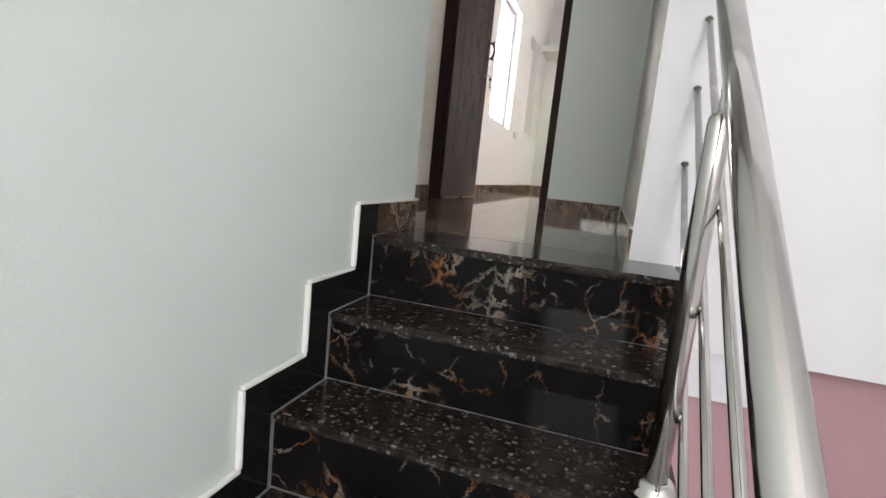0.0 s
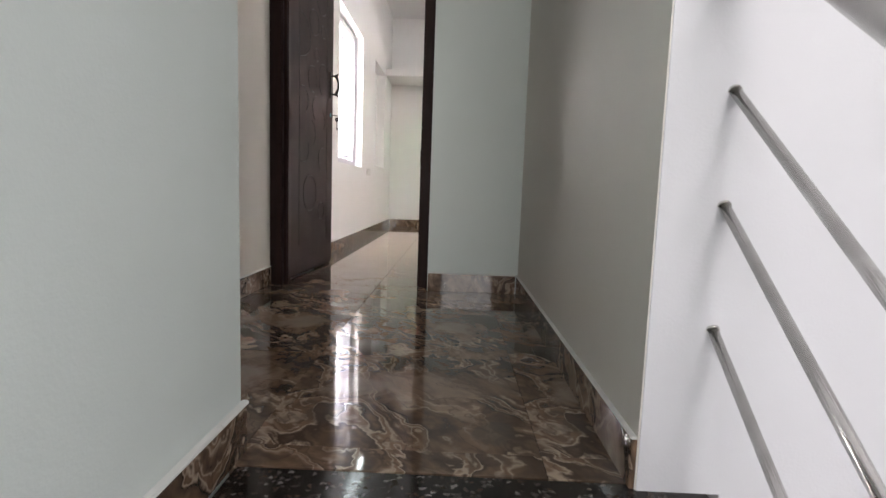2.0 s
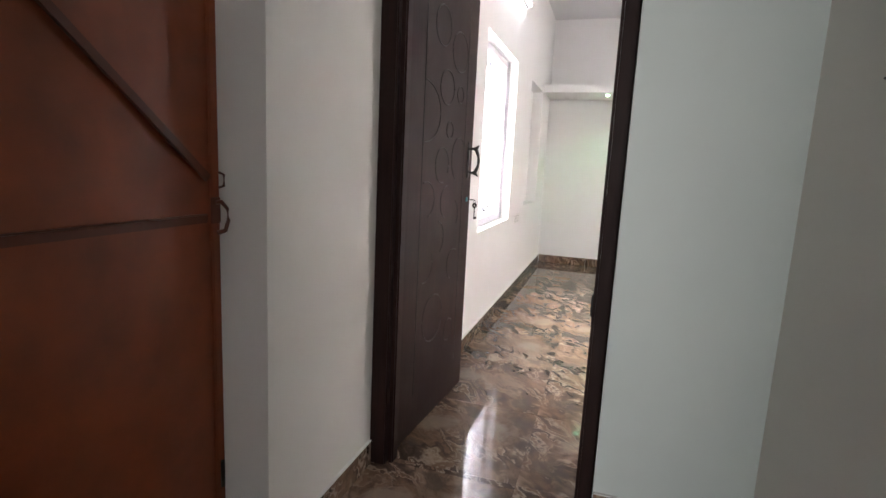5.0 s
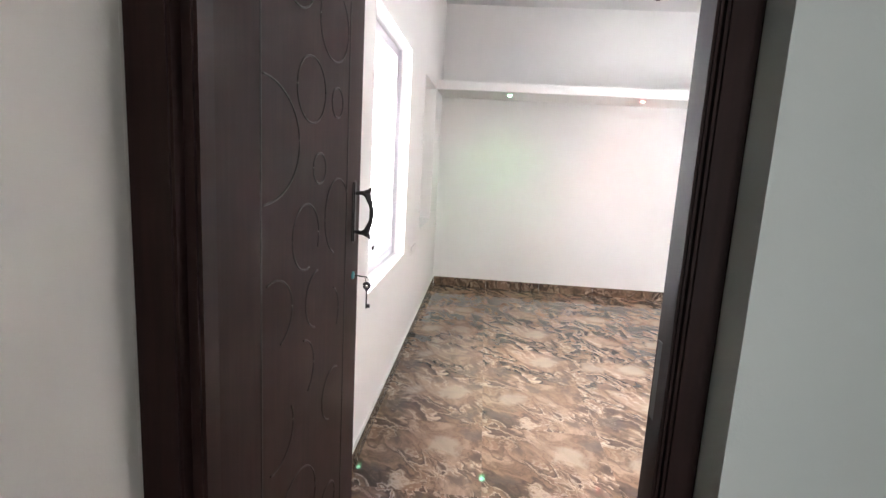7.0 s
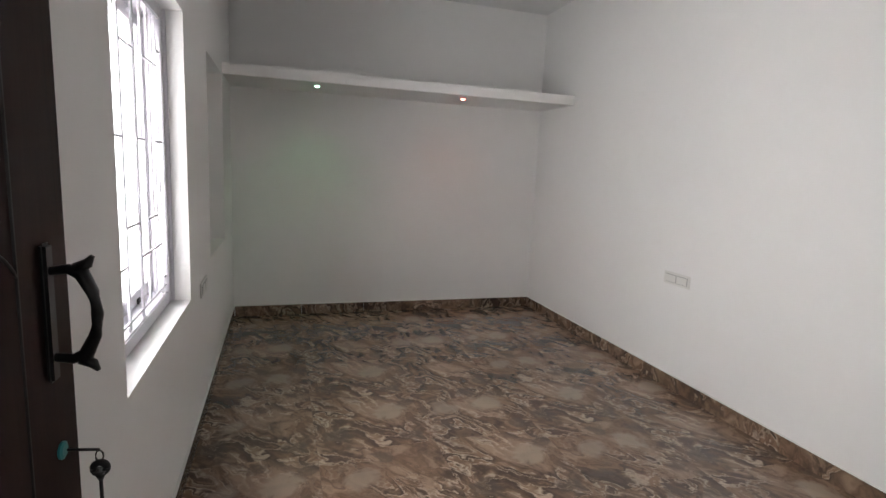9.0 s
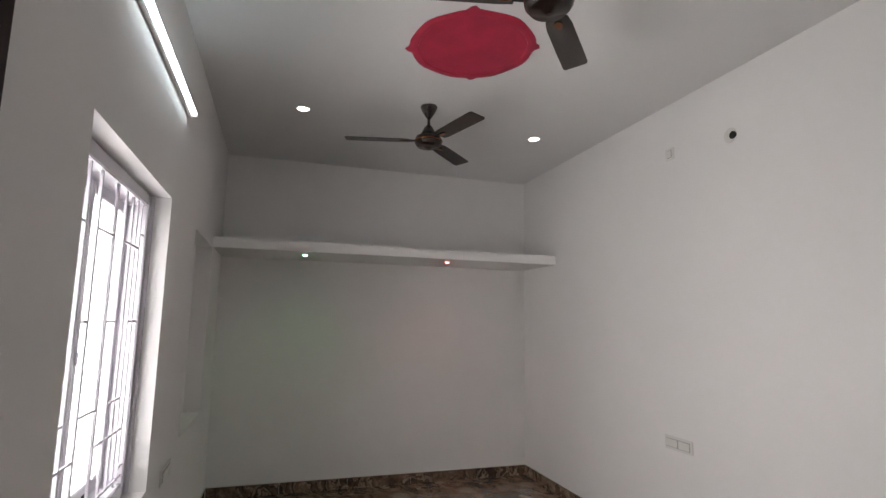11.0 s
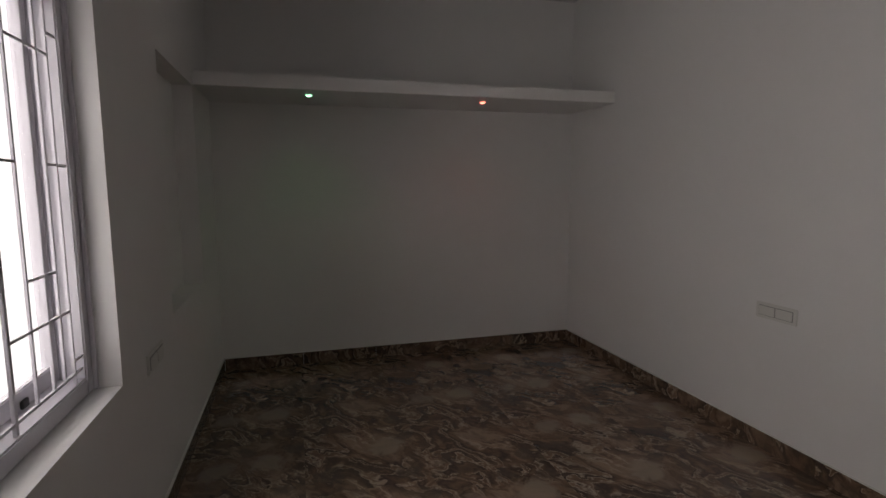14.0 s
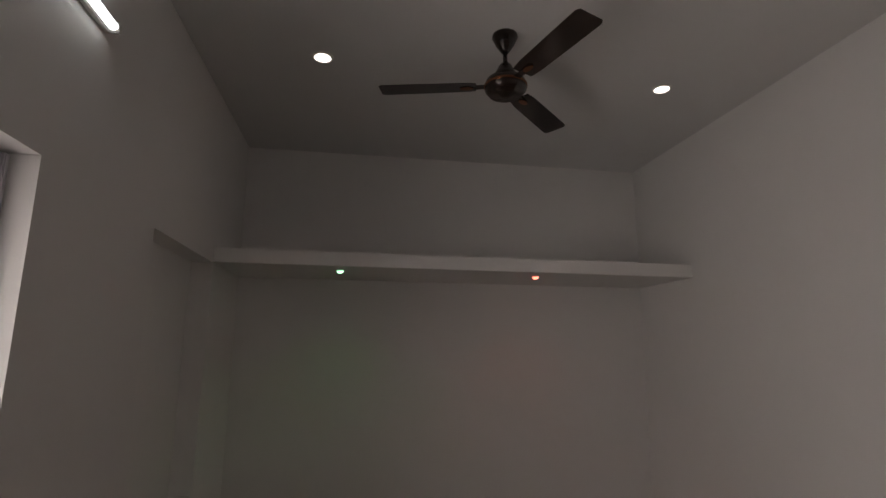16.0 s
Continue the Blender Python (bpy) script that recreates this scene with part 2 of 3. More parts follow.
M_MINT = paint("mint_white_emulsion", (0.67, 0.73, 0.705), 0.5)
M_WHITE = paint("white_emulsion", (0.82, 0.81, 0.80), 0.55)
M_HALL = paint("off_white_emulsion", (0.79, 0.765, 0.715), 0.5)
M_LILAC = paint("cool_white_emulsion", (0.69, 0.685, 0.715), 0.5)
M_CEIL = paint("ceiling_white", (0.73, 0.73, 0.725), 0.7)
M_PINK = paint("dusty_pink_emulsion", (0.43, 0.26, 0.285), 0.5)
M_TILE = brown_marble("brown_marble_tile")
M_SKIRT = brown_marble("brown_marble_skirting", False)
M_RISER = portoro("black_gold_marble")
M_BLKSK = gloss("black_marble_plain", (0.012, 0.011, 0.012), 0.15, 30, 0.4)
M_GRAN = granite("speckled_black_granite")
M_WOOD = stained_wood("dark_stained_wood", (0.015, 0.006, 0.005), (0.036, 0.014, 0.011), 0.5)
M_GROOVE = gloss("groove_shade_dark", (0.010, 0.007, 0.006), 0.5)
M_STEEL = steel("polished_stainless_steel")
M_RUST = gloss("red_brown_door_enamel", (0.26, 0.060, 0.020), 0.3, 20, 0.45)
M_RUSTBAR = gloss("dark_red_brown_bar", (0.12, 0.028, 0.012), 0.35, 30, 0.4)
M_GROUT = paint("white_grout", (0.74, 0.74, 0.72), 0.8)
M_JOINT = paint("brown_joint_filler", (0.12, 0.085, 0.06), 0.8)
M_CEMENT = paint("grey_cement", (0.42, 0.41, 0.39), 0.9, 0.2)
M_WIN = gloss("lilac_white_enamel", (0.66, 0.64, 0.69), 0.35, 60, 0.08)
M_BLACK = gloss("black_iron", (0.012, 0.011, 0.011), 0.4, 60)
M_FAN = gloss("dark_brown_fan_enamel", (0.022, 0.013, 0.010), 0.22, 80)
M_COPPER = gloss("copper_trim", (0.26, 0.11, 0.055), 0.25, 60, 0.1, 1.0)
M_RED = gloss("crimson_paint", (0.44, 0.018, 0.055), 0.6, 25, 0.35)
M_PLASTIC = gloss("ivory_plastic", (0.70, 0.69, 0.66), 0.35, 200, 0.04)
M_GREYPL = gloss("grey_plastic", (0.30, 0.30, 0.29), 0.4, 200, 0.05)
M_TUBE = glow("tube_glow", (0.86, 0.97, 1.0), 24.0)
M_DOWN = glow("downlight_glow", (1.0, 0.98, 0.95), 25.0)
M_LEDG = glow("green_led", (0.35, 1.0, 0.60), 26.0)
M_LEDR = glow("red_led", (1.0, 0.20, 0.14), 34.0)
M_BACKDROP = glow("white_view_glow", (1.0, 1.0, 1.0), VIEW_GLOW)
M_KEYTAG = gloss("teal_plastic", (0.03, 0.25, 0.27), 0.4)
mg, gn, gl, gb = material("window_glass", (1, 1, 1), 0.02)
gb.inputs["Transmission Weight"].default_value = 1.0
gb.inputs["IOR"].default_value = 1.1
M_GLASS = mg


# ---- mesh helpers ----
def bm_box(x0, y0, z0, x1, y1, z1, bevel=0.0, bm=None):
    bm = bm or bmesh.new()
    r = bmesh.ops.create_cube(bm, size=1)
    bmesh.ops.transform(bm, verts=r["verts"], matrix=Matrix.Translation(((x0 + x1) / 2, (y0 + y1) / 2, (z0 + z1) / 2)) @ Matrix.Diagonal((x1 - x0, y1 - y0, z1 - z0, 1)))
    if bevel:
        es = list({e for v in r["verts"] for e in v.link_edges})
        bmesh.ops.bevel(bm, geom=es, offset=bevel, segments=2, affect='EDGES')
    return bm


def bm_rod(p, q, r, seg=14, r2=None, bm=None):
    bm = bm or bmesh.new()
    p, q = Vector(p), Vector(q)
    m = Matrix.Translation((p + q) / 2) @ (q - p).to_track_quat('Z', 'Y').to_matrix().to_4x4()
    bmesh.ops.create_cone(bm, cap_ends=True, segments=seg, radius1=r, radius2=r if r2 is None else r2, depth=(q - p).length, matrix=m)
    return bm


def bm_turned(profile, seg=28, bm=None, m=Matrix()):
    """A turned body round z from (radius, height) pairs."""
    bm = bm or bmesh.new()
    rings = []
    for r, z in profile:
        rings.append([bm.verts.new(m @ Vector((r * math.cos(a), r * math.sin(a), z))) for a in (2 * math.pi * i / seg for i in range(seg))])
    for a, b in zip(rings, rings[1:]):
        for i in range(seg):
            bm.faces.new((a[i], a[(i + 1) % seg], b[(i + 1) % seg], b[i]))
    bm.faces.new(rings[0])
    bm.faces.new(rings[-1])
    bmesh.ops.recalc_face_normals(bm, faces=bm.faces[:])
    return bm


def bm_tube(points, r, seg=10, bm=None):
    """A round bar bent along points."""
    bm = bm or bmesh.new()
    pts = [Vector(p) for p in points]
    rings = []
    for i, p in enumerate(pts):
        d = (pts[min(i + 1, len(pts) - 1)] - pts[max(i - 1, 0)]).normalized()
        q = d.to_track_quat('Z', 'Y')
        rr = r[i] if isinstance(r, (list, tuple)) else r
        rings.append([bm.verts.new(p + q @ Vector((rr * math.cos(a), rr * math.sin(a), 0))) for a in (2 * math.pi * k / seg for k in range(seg))])
    for a, b in zip(rings, rings[1:]):
        for k in range(seg):
            bm.faces.new((a[k], a[(k + 1) % seg], b[(k + 1) % seg], b[k]))
    bm.faces.new(rings[0])
    bm.faces.new(rings[-1])
    bmesh.ops.recalc_face_normals(bm, faces=bm.faces[:])
    return bm


def mesh_of(name, bm, mat, smooth=False):
    me = bpy.data.meshes.new(name)
    bm.to_mesh(me)
    bm.free()
    me.materials.append(mat)
    if smooth:
        for p in me.polygons:
            p.use_smooth = len(p.vertices) < 5
    return me


def part(name, bm, mat, parent=None, label="", smooth=False, kind="", category="", at=None):
    ob = new(name, mesh_of(name, bm, mat, smooth))
    if parent:
        ob.parent = parent
    if at is not None:
        ob.matrix_local = at
    return tagged(ob, label, category, "", kind)


def base(name, at, label, category, group="", kind=""):
    ob = new(name)
    ob.matrix_world = at if isinstance(at, Matrix) else Matrix.Translation(at)
    ob.empty_display_size = 0.05
    return tagged(ob, label, category, group, kind)


def structure(name, boxes, mat, label, category, bevel=0.0):
    bm = bmesh.new()
    for b in boxes:
        bm_box(*b, bevel=bevel, bm=bm)
    return part(name, bm, mat, None, label, False, "structure", category)


# ---- plan ----
XL, XR, YN, YF, ZC = -0.612, 2.512, 0.18, 5.305, 3.145   # room
HX = 0.80                                            # hall's side wall
WY = -1.945                                           # white wall at the landing
ZB = -2.04                                           # lower landing
WY0, WY1, WZ0, WZ1 = 1.715, 2.875, 0.79, 2.165        # room window
NY0, NY1, NZ0, NZ1, ND = 3.69, 4.61, 0.86, 2.150, 0.12  # wall niche

structure("wall_room_window", [
    (XL - 0.23, YN, 0, XL, WY0, ZC), (XL - 0.23, WY1, 0, XL, NY0, ZC), (XL - 0.23, WY0, 0, XL, WY1, WZ0), (XL - 0.23, WY0, WZ1, XL, WY1, ZC),
    (XL - 0.23, NY0, 0, XL, NY1, NZ0), (XL - 0.23, NY0, NZ1, XL, NY1, ZC), (XL - 0.23, NY0, NZ0, XL - ND, NY1, NZ1), (XL - 0.23, NY1, 0, XL, YF, ZC)],
    M_WHITE, "white painted plaster wall with window opening and niche", "wall")
structure("wall_room_far", [(XL - 0.23, YF, 0, XR + 0.2, YF + 0.2, ZC)], M_WHITE, "plain white painted far wall under the loft shelf", "wall")
structure("wall_room_side", [(XR, YN - 0.18, 0, XR + 0.2, YF, ZC)], M_WHITE, "plain white painted long wall with switch plates", "wall")
structure("wall_door_hall_side", [(0.292, 0, 0, HX + 0.16, 0.09, ZC), (XL, 0, 2.17, 0.292, 0.09, ZC)], M_MINT, "pale mint painted wall beside the bedroom door", "wall")
structure("wall_door_room_side", [(0.292, 0.09, 0, XR, 0.18, ZC), (XL, 0.09, 2.17, 0.292, 0.18, ZC)], M_WHITE, "white painted inner face of the door wall", "wall")
structure("wall_hall_left", [(-0.83, -0.66, 0, XL, 0.015, ZC), (-0.83, 0.015, 0, XL + 0.0005, 0.18, ZC)], M_HALL, "off-white painted wall between the two doors", "wall")
structure("wall_hall_recess", [(-1.0, -1.86, 0, -0.757, -1.52, ZC), (-1.0, -1.52, 2.1, -0.757, -0.66, ZC), (-1.0, -0.68, 0, -0.83, -0.66, ZC)], M_HALL, "off-white painted recess wall round the outer door", "wall")
structure("wall_stair", [(-0.2, -6.3, ZB, 0.0, -1.86, ZC), (-1.0, -2.0, 0, -0.2, -1.86, ZC)], M_MINT, "pale mint painted wall beside the stairs", "wall")
structure("wall_hall_right", [(HX, WY, 0, HX + 0.16, 0, ZC)], M_HALL, "off-white painted side wall of the hall", "wall")
structure("wall_landing_white", [(HX + 0.163, WY, -0.262, 2.4, WY + 0.15, ZC), (HX + 0.003, WY - 0.003, 0.0, HX + 0.163, WY, ZC)], M_LILAC, "cool white painted wall where the railing ends", "wall")
structure("beam_landing", [(0.98, WY + 0.06, -0.44, 1.26, WY + 0.15, -0.264)], M_LILAC, "white painted beam end under the landing wall", "beam")
structure("wall_lower_pink", [(0.9, WY + 0.16, -3.0, 2.4, WY + 0.3, -0.1)], M_PINK, "dusty pink painted wall of the floor below", "wall")
structure("wall_stairwell_side", [(2.4, -6.3, ZB, 2.6, WY + 0.3, ZC)], M_LILAC, "cool white stairwell wall", "wall")
# Unseen back wall; its opening is added to go with the stair lamp.
structure("wall_stairwell_back", [(-0.2, -6.5, ZB, 0.25, -6.3, ZC), (2.15, -6.5, ZB, 2.6, -6.3, ZC), (0.25, -6.5, ZB, 2.15, -6.3, 0.45), (0.25, -6.5, 2.15, 2.15, -6.3, ZC)], M_LILAC, "cool white stairwell wall, unseen, with an assumed opening", "wall")
structure("floor_lower_landing", [(-0.2, -6.3, ZB - 0.15, 2.6, WY + 0.3, ZB)], M_CEMENT, "grey lower landing floor", "floor")
structure("ceiling_room", [(XL - 0.23, 0.1, ZC, XR + 0.2, YF + 0.2, ZC + 0.12)], M_CEIL, "plain white painted room ceiling", "ceiling")
structure("ceiling_hall", [(-1.0, -6.5, ZC, 2.6, 0.1, ZC + 0.12)], M_CEIL, "plain white painted hall ceiling", "ceiling")
floor_hall = structure("floor_hall", [(-1.0, -1.92, -0.16, HX + 0.1, 0.06, -0.008)], M_JOINT, "polished brown marble-look tiled hall floor", "floor")
floor_room = structure("floor_room", [(XL - 0.2, 0.06, -0.16, XR + 0.1, YF + 0.1, -0.008)], M_JOINT, "polished brown marble-look tiled room floor", "floor")
# Self-lit sheet: stands for the overexposed outdoors and adds light through the window.
structure("backdrop_glow", [(-4.1, -14, -3.0, -4.0, 30, 14)], M_BACKDROP, "glowing white backdrop for the overexposed view outside the window", "backdrop")
structure("ground", [(-60, -60, -3.2, 60, 60, -3.05)], M_CEMENT, "pale ground outside the house", "ground")

# loft shelf across the far end
structure("loft_shelf", [(XL + 0.001, 4.61, 2.155, XR - 0.001, YF - 0.001, 2.243)], M_WHITE, "white painted concrete loft shelf with two small lights", "shelf", 0.004)


# ---- stairs ----
N_STEPS, RISE, GO, Y1 = 10, 0.197, 0.245, -2.24
stairs = base("staircase", (0.48, Y1, 0), "dark granite stairs with black gold-veined marble risers", "stairs", kind="structure")
SX0, SX1 = 0.012, 0.938
inv = Matrix.Translation((-0.48, -Y1, 0))


def in_stairs(name, bm, mat, label=""):
    bm.transform(inv)
    return part(name, bm, mat, stairs, label)


body = bmesh.new()
for k in range(N_STEPS):
    y, z = Y1 - GO * k, -RISE * k
    bm_box(0.002, y + 0.045, z - 0.62, 0.922, (y + GO + 0.045) if k else -1.93, z - 0.026, bm=body)
in_stairs("stair_body", body, M_LILAC, "white plastered stair slab")
for k in range(N_STEPS):
    y, z = Y1 - GO * k, -RISE * k
    back = y + GO + 0.0115 if k else -1.921
    in_stairs("tread", bm_box(0.014, y, z - 0.025, SX1 + 0.004, back, z, 0.006), M_GRAN, "speckled black granite tread")
    in_stairs("riser", bm_box(0.014, y + 0.012, z - RISE + 0.0005, SX1 - 0.004, y + 0.0445, z - 0.0255), M_RISER, "black marble riser with gold veins")
    # stepped skirting on the wall
    sk = 0.10
    in_stairs("skirting", bm_box(0.0005, y + 0.0005, z + 0.0005, 0.0135, (y + GO - 0.105) if k else y + 0.03, z + sk, 0.001), M_BLKSK, "black marble stepped skirting")
    in_stairs("skirting", bm_box(0.0005, y - 0.10, z - RISE + 0.0005, 0.0135, y - 0.001, z + sk, 0.001), M_BLKSK)
    in_stairs("grout_bead", bm_box(0.0005, y - 0.105, z + sk + 0.0005, 0.016, (y + GO - 0.106) if k else -1.98, z + sk + 0.009, 0.002), M_GROUT, "white grout bead")
    in_stairs("grout_bead", bm_box(0.0005, y - 0.112, z - RISE + sk + 0.010, 0.016, y - 0.102, z + sk, 0.002), M_GROUT)
in_stairs("skirting", bm_box(0.0005, Y1 + 0.0315, 0.0005, 0.0135, -1.861, 0.10, 0.001), M_SKIRT, "brown marble skirting end")
in_stairs("grout_bead", bm_box(0.0005, -1.979, 0.1005, 0.016, -1.855, 0.109, 0.002), M_GROUT)

# ---- stair railing ----
rail = base("stair_railing", (0.92, -2.63, -0.408), "polished stainless steel stair railing with three mid rails", "railing")
r_inv = Matrix.Translation((-0.92, 2.63, 0.408))


def in_rail(name, bm, label="", smooth=True):
    bm.transform(r_inv)
    return part(name, bm, M_STEEL, rail, label, smooth)


SL = 0.81
RX = 0.92


def hand_z(y):
    return 0.790 + SL * (y + 2.277)


in_rail("handrail", bm_tube([(RX - 0.024, WY - 0.002, hand_z(WY)), (RX - 0.024, -3.0, hand_z(-3.0)), (RX - 0.024, -4.6, hand_z(-4.6))], 0.027, 24), "thick round steel handrail")
for z0 in (0.754, 0.552, 0.323):
    in_rail("mid_rail", bm_tube([(RX, WY - 0.002, z0), (RX, -3.0, z0 - 0.785 * 1.06), (RX, -4.6, z0 - 0.785 * 2.66)], 0.0095, 14), "thin round steel rail")
    in_rail("wall_flange", bm_rod((RX, WY - 0.004, z0 - 0.003), (RX, WY - 0.0005, z0), 0.0125, 18))
for yp, kz in ((-2.635, 2), (-3.88, 7)):
    zt = -RISE * kz
    top = hand_z(yp) - 0.115
    in_rail("post", bm_turned([(0.0225, zt + 0.001), (0.0225, top - 0.02), (0.021, top - 0.008), (0.017, top), (0.006, top + 0.003)], 26, m=Matrix.Translation((RX - 0.03, yp, 0))), "round steel post")
    in_rail("base_cover", bm_turned([(0.052, zt + 0.0005), (0.052, zt + 0.006), (0.043, zt + 0.014), (0.043, zt + 0.02), (0.034, zt + 0.03), (0.027, zt + 0.034)], 28, m=Matrix.Translation((RX - 0.03, yp, 0))))
    in_rail("post_stem", bm_tube([(RX - 0.028, yp, top - 0.06), (RX - 0.029, yp, top + 0.05), (RX - 0.03, yp, hand_z(yp) - 0.02)], 0.0085, 12))
    for z0 in (0.754, 0.552, 0.323):
        zr = z0 - 0.785 * (WY - yp)
        in_rail("rail_clip", bm_rod((RX - 0.03, yp, zr), (RX + 0.004, yp, zr), 0.007, 10))


# ---- skirting tiles of hall and room ----
def skirt_run(parent_label, x0, y0, x1, y1, face, h=0.10):
    """Brown skirting tiles along a wall from one point to the other; face: which way they stand off."""
    run = base("baseboard", (x0, y0, 0), parent_label, "skirting", kind="structure")
    d = Vector((x1 - x0, y1 - y0, 0))
    n_t = max(1, round(d.length / 0.62))
    f = Vector((*face, 0))
    for i in range(n_t):
        a, b = d * (i / n_t), d * ((i + 1) / n_t)
        u = d.normalized() * 0.0012
        p, q = a + u, b - u + f * 0.011
        part("skirting_tile", bm_box(min(p.x, q.x), min(p.y, q.y), 0.0005, max(p.x, q.x), max(p.y, q.y), h, 0.0015), M_SKIRT, run)
    q = d + f * 0.013
    part("grout_bead", bm_box(min(0, q.x), min(0, q.y), h + 0.0003, max(0, q.x), max(0, q.y), h + 0.006, 0.002), M_GROUT, run, "thin white grout line")


SB = "glossy brown marble-look skirting tiles along the wall"
skirt_run(SB, XL, 0.95, XL, YF, (1, 0))
skirt_run(SB, XL + 0.013, YF, XR - 0.013, YF, (0, -1))
skirt_run(SB, XR, 0.18, XR, YF, (-1, 0))
skirt_run(SB, HX, WY, HX, 0, (-1, 0))
skirt_run(SB, 0.294, 0, HX - 0.013, 0, (0, -1))
skirt_run(SB, XL, -0.647, XL, 0.014, (1, 0))
skirt_run(SB, -0.745, -0.66, XL + 0.011, -0.66, (0, -1))


# ---- bedroom door ----
door = base("door_1", (XL, 0.11, 0), "dark stained wooden door standing open into the room", "door", kind="structure")
d_inv = Matrix.Translation((-XL, -0.11, 0))


def in_door(name, bm, mat, parent=None, label="", smooth=False):
    bm.transform(d_inv)
    return part(name, bm, mat, parent or door, label, smooth)


in_door("door_frame", bm_box(XL + 0.001, 0.016, 0.001, XL + 0.072, 0.182, 2.17, 0.005), M_WOOD, None, "dark stained wooden door jamb")
in_door("frame_stop", bm_box(XL + 0.0725, 0.040, 0.001, XL + 0.098, 0.098, 2.11, 0.006), M_WOOD)
in_door("door_frame", bm_box(0.240, 0.07, 0.001, 0.2915, 0.182, 2.17, 0.005), M_WOOD, None, "dark stained wooden door jamb")
in_door("frame_stop", bm_box(0.229, 0.080, 0.001, 0.2395, 0.125, 2.11, 0.004), M_WOOD)
in_door("lintel", bm_box(XL + 0.0725, 0.07, 2.115, 0.2395, 0.182, 2.17, 0.005), M_WOOD)
in_door("striker_plate", bm_box(0.2375, 0.14, 1.03, 0.2396, 0.165, 1.17), M_BLACK)
in_door("tower_bolt", bm_box(0.221, 0.160, 0.71, 0.2395, 0.181, 0.80, 0.004), M_BLACK)
LX0, LX1, LY0, LY1 = -0.515, -0.48, 0.118, 0.945
AJAR = Matrix.Translation((LX1, LY1, 0)) @ pose(0, 0, 0, 0, 0, -4.16) @ Matrix.Translation((-LX1, -LY1, 0))


def on_leaf(name, bm, mat, parent=None, label="", smooth=False):
    """A part of the leaf, which stands a few degrees short of square."""
    bm.transform(AJAR)
    return in_door(name, bm, mat, parent, label, smooth)


leaf = on_leaf("door_leaf", bm_box(LX0, LY0, 0.012, LX1, LY1, 2.10, 0.003), M_WOOD, None, "dark brown door leaf carved with rings")


def ring_points(y, z, ry, rz, a0=0, a1=360, n=40):
    return [(LX1 + 0.0003, y + ry * math.cos(radians(a)), z + rz * math.sin(radians(a))) for a in (a0 + (a1 - a0) * i / n for i in range(n + 1))]


# Dark beads on the face; their colour stands in for shade in carved grooves.
for y, z, ry, rz, a0, a1 in ((0.292, 1.475, 0.182, 0.130, -90, 90), (0.545, 1.606, 0.086, 0.078, 0, 360), (0.720, 1.595, 0.042, 0.040, 0, 360), (0.598, 1.418, 0.042, 0.039, 0, 360),
                             (0.735, 1.283, 0.095, 0.106, 35, 255), (0.518, 1.250, 0.080, 0.082, -25, 285), (0.693, 1.790, 0.104, 0.092, 0, 360), (0.47, 1.86, 0.09, 0.085, 0, 360),
                             (0.345, 1.095, 0.095, 0.080, -70, 110), (0.60, 1.075, 0.082, 0.078, 95, 255), (0.690, 1.005, 0.07, 0.075, -40, 70), (0.500, 0.905, 0.075, 0.080, -60, 85),
                             (0.36, 0.80, 0.09, 0.085, -110, 30), (0.72, 0.75, 0.08, 0.078, 60, 250), (0.48, 0.52, 0.12, 0.115, 0, 360), (0.70, 0.40, 0.06, 0.058, 0, 360)):
    on_leaf("carved_ring", bm_tube(ring_points(y, z, ry, rz, a0, a1), 0.0026, 6), M_GROOVE, leaf, "", True)
for yy in (0.290, 0.812):
    on_leaf("carved_line", bm_rod((LX1 + 0.0003, yy, 0.2), (LX1 + 0.0003, yy, 2.05), 0.0026, 6), M_GROOVE, leaf)
HY = 0.875
on_leaf("handle_plate", bm_box(LX1 + 0.0005, HY - 0.012, 1.185, LX1 + 0.009, HY + 0.012, 1.378, 0.004), M_BLACK, leaf, "black iron handle plate")
grip = [(LX1 + 0.008, HY, 1.340), (LX1 + 0.03, HY, 1.343), (LX1 + 0.046, HY, 1.337), (LX1 + 0.058, HY, 1.310), (LX1 + 0.062, HY, 1.280), (LX1 + 0.058, HY, 1.250), (LX1 + 0.046, HY, 1.223), (LX1 + 0.03, HY, 1.217), (LX1 + 0.008, HY, 1.220)]
on_leaf("handle", bm_tube(grip, [0.006, 0.007, 0.010, 0.008, 0.008, 0.008, 0.010, 0.007, 0.006], 10), M_BLACK, leaf, "curved black iron pull handle", True)
for zz, s in ((1.343, 1), (1.217, -1)):
    on_leaf("handle_scroll", bm_tube([(LX1 + 0.040, HY, zz), (LX1 + 0.054, HY, zz + 0.008 * s), (LX1 + 0.060, HY, zz + 0.018 * s)], [0.009, 0.007, 0.003], 8), M_BLACK, leaf, "", True)
on_leaf("keyhole_cover", bm_turned([(0.013, 0), (0.013, 0.003), (0.009, 0.005)], 16, m=Matrix.Translation((LX1 + 0.0005, 0.89, 1.075)) @ pose(0, 0, 0, 0, 90, 0)), M_KEYTAG, leaf, "teal keyhole cover")
for z in (0.3, 1.05, 1.85):
    in_door("hinge", bm_rod((-0.538, LY0 - 0.006, z - 0.05), (-0.538, LY0 - 0.006, z + 0.05), 0.006, 10), M_BLACK)

# key hanging from the lock
key = base("key", (LX1 + 0.006, 0.89, 1.075), "black old-fashioned key hanging from the door lock", "key")
k_inv = Matrix.Translation((-LX1 - 0.006, -0.89, -1.075))


def in_key(name, bm, smooth=True):
    bm.transform(k_inv)
    return part(name, bm, M_BLACK, key, "", smooth)


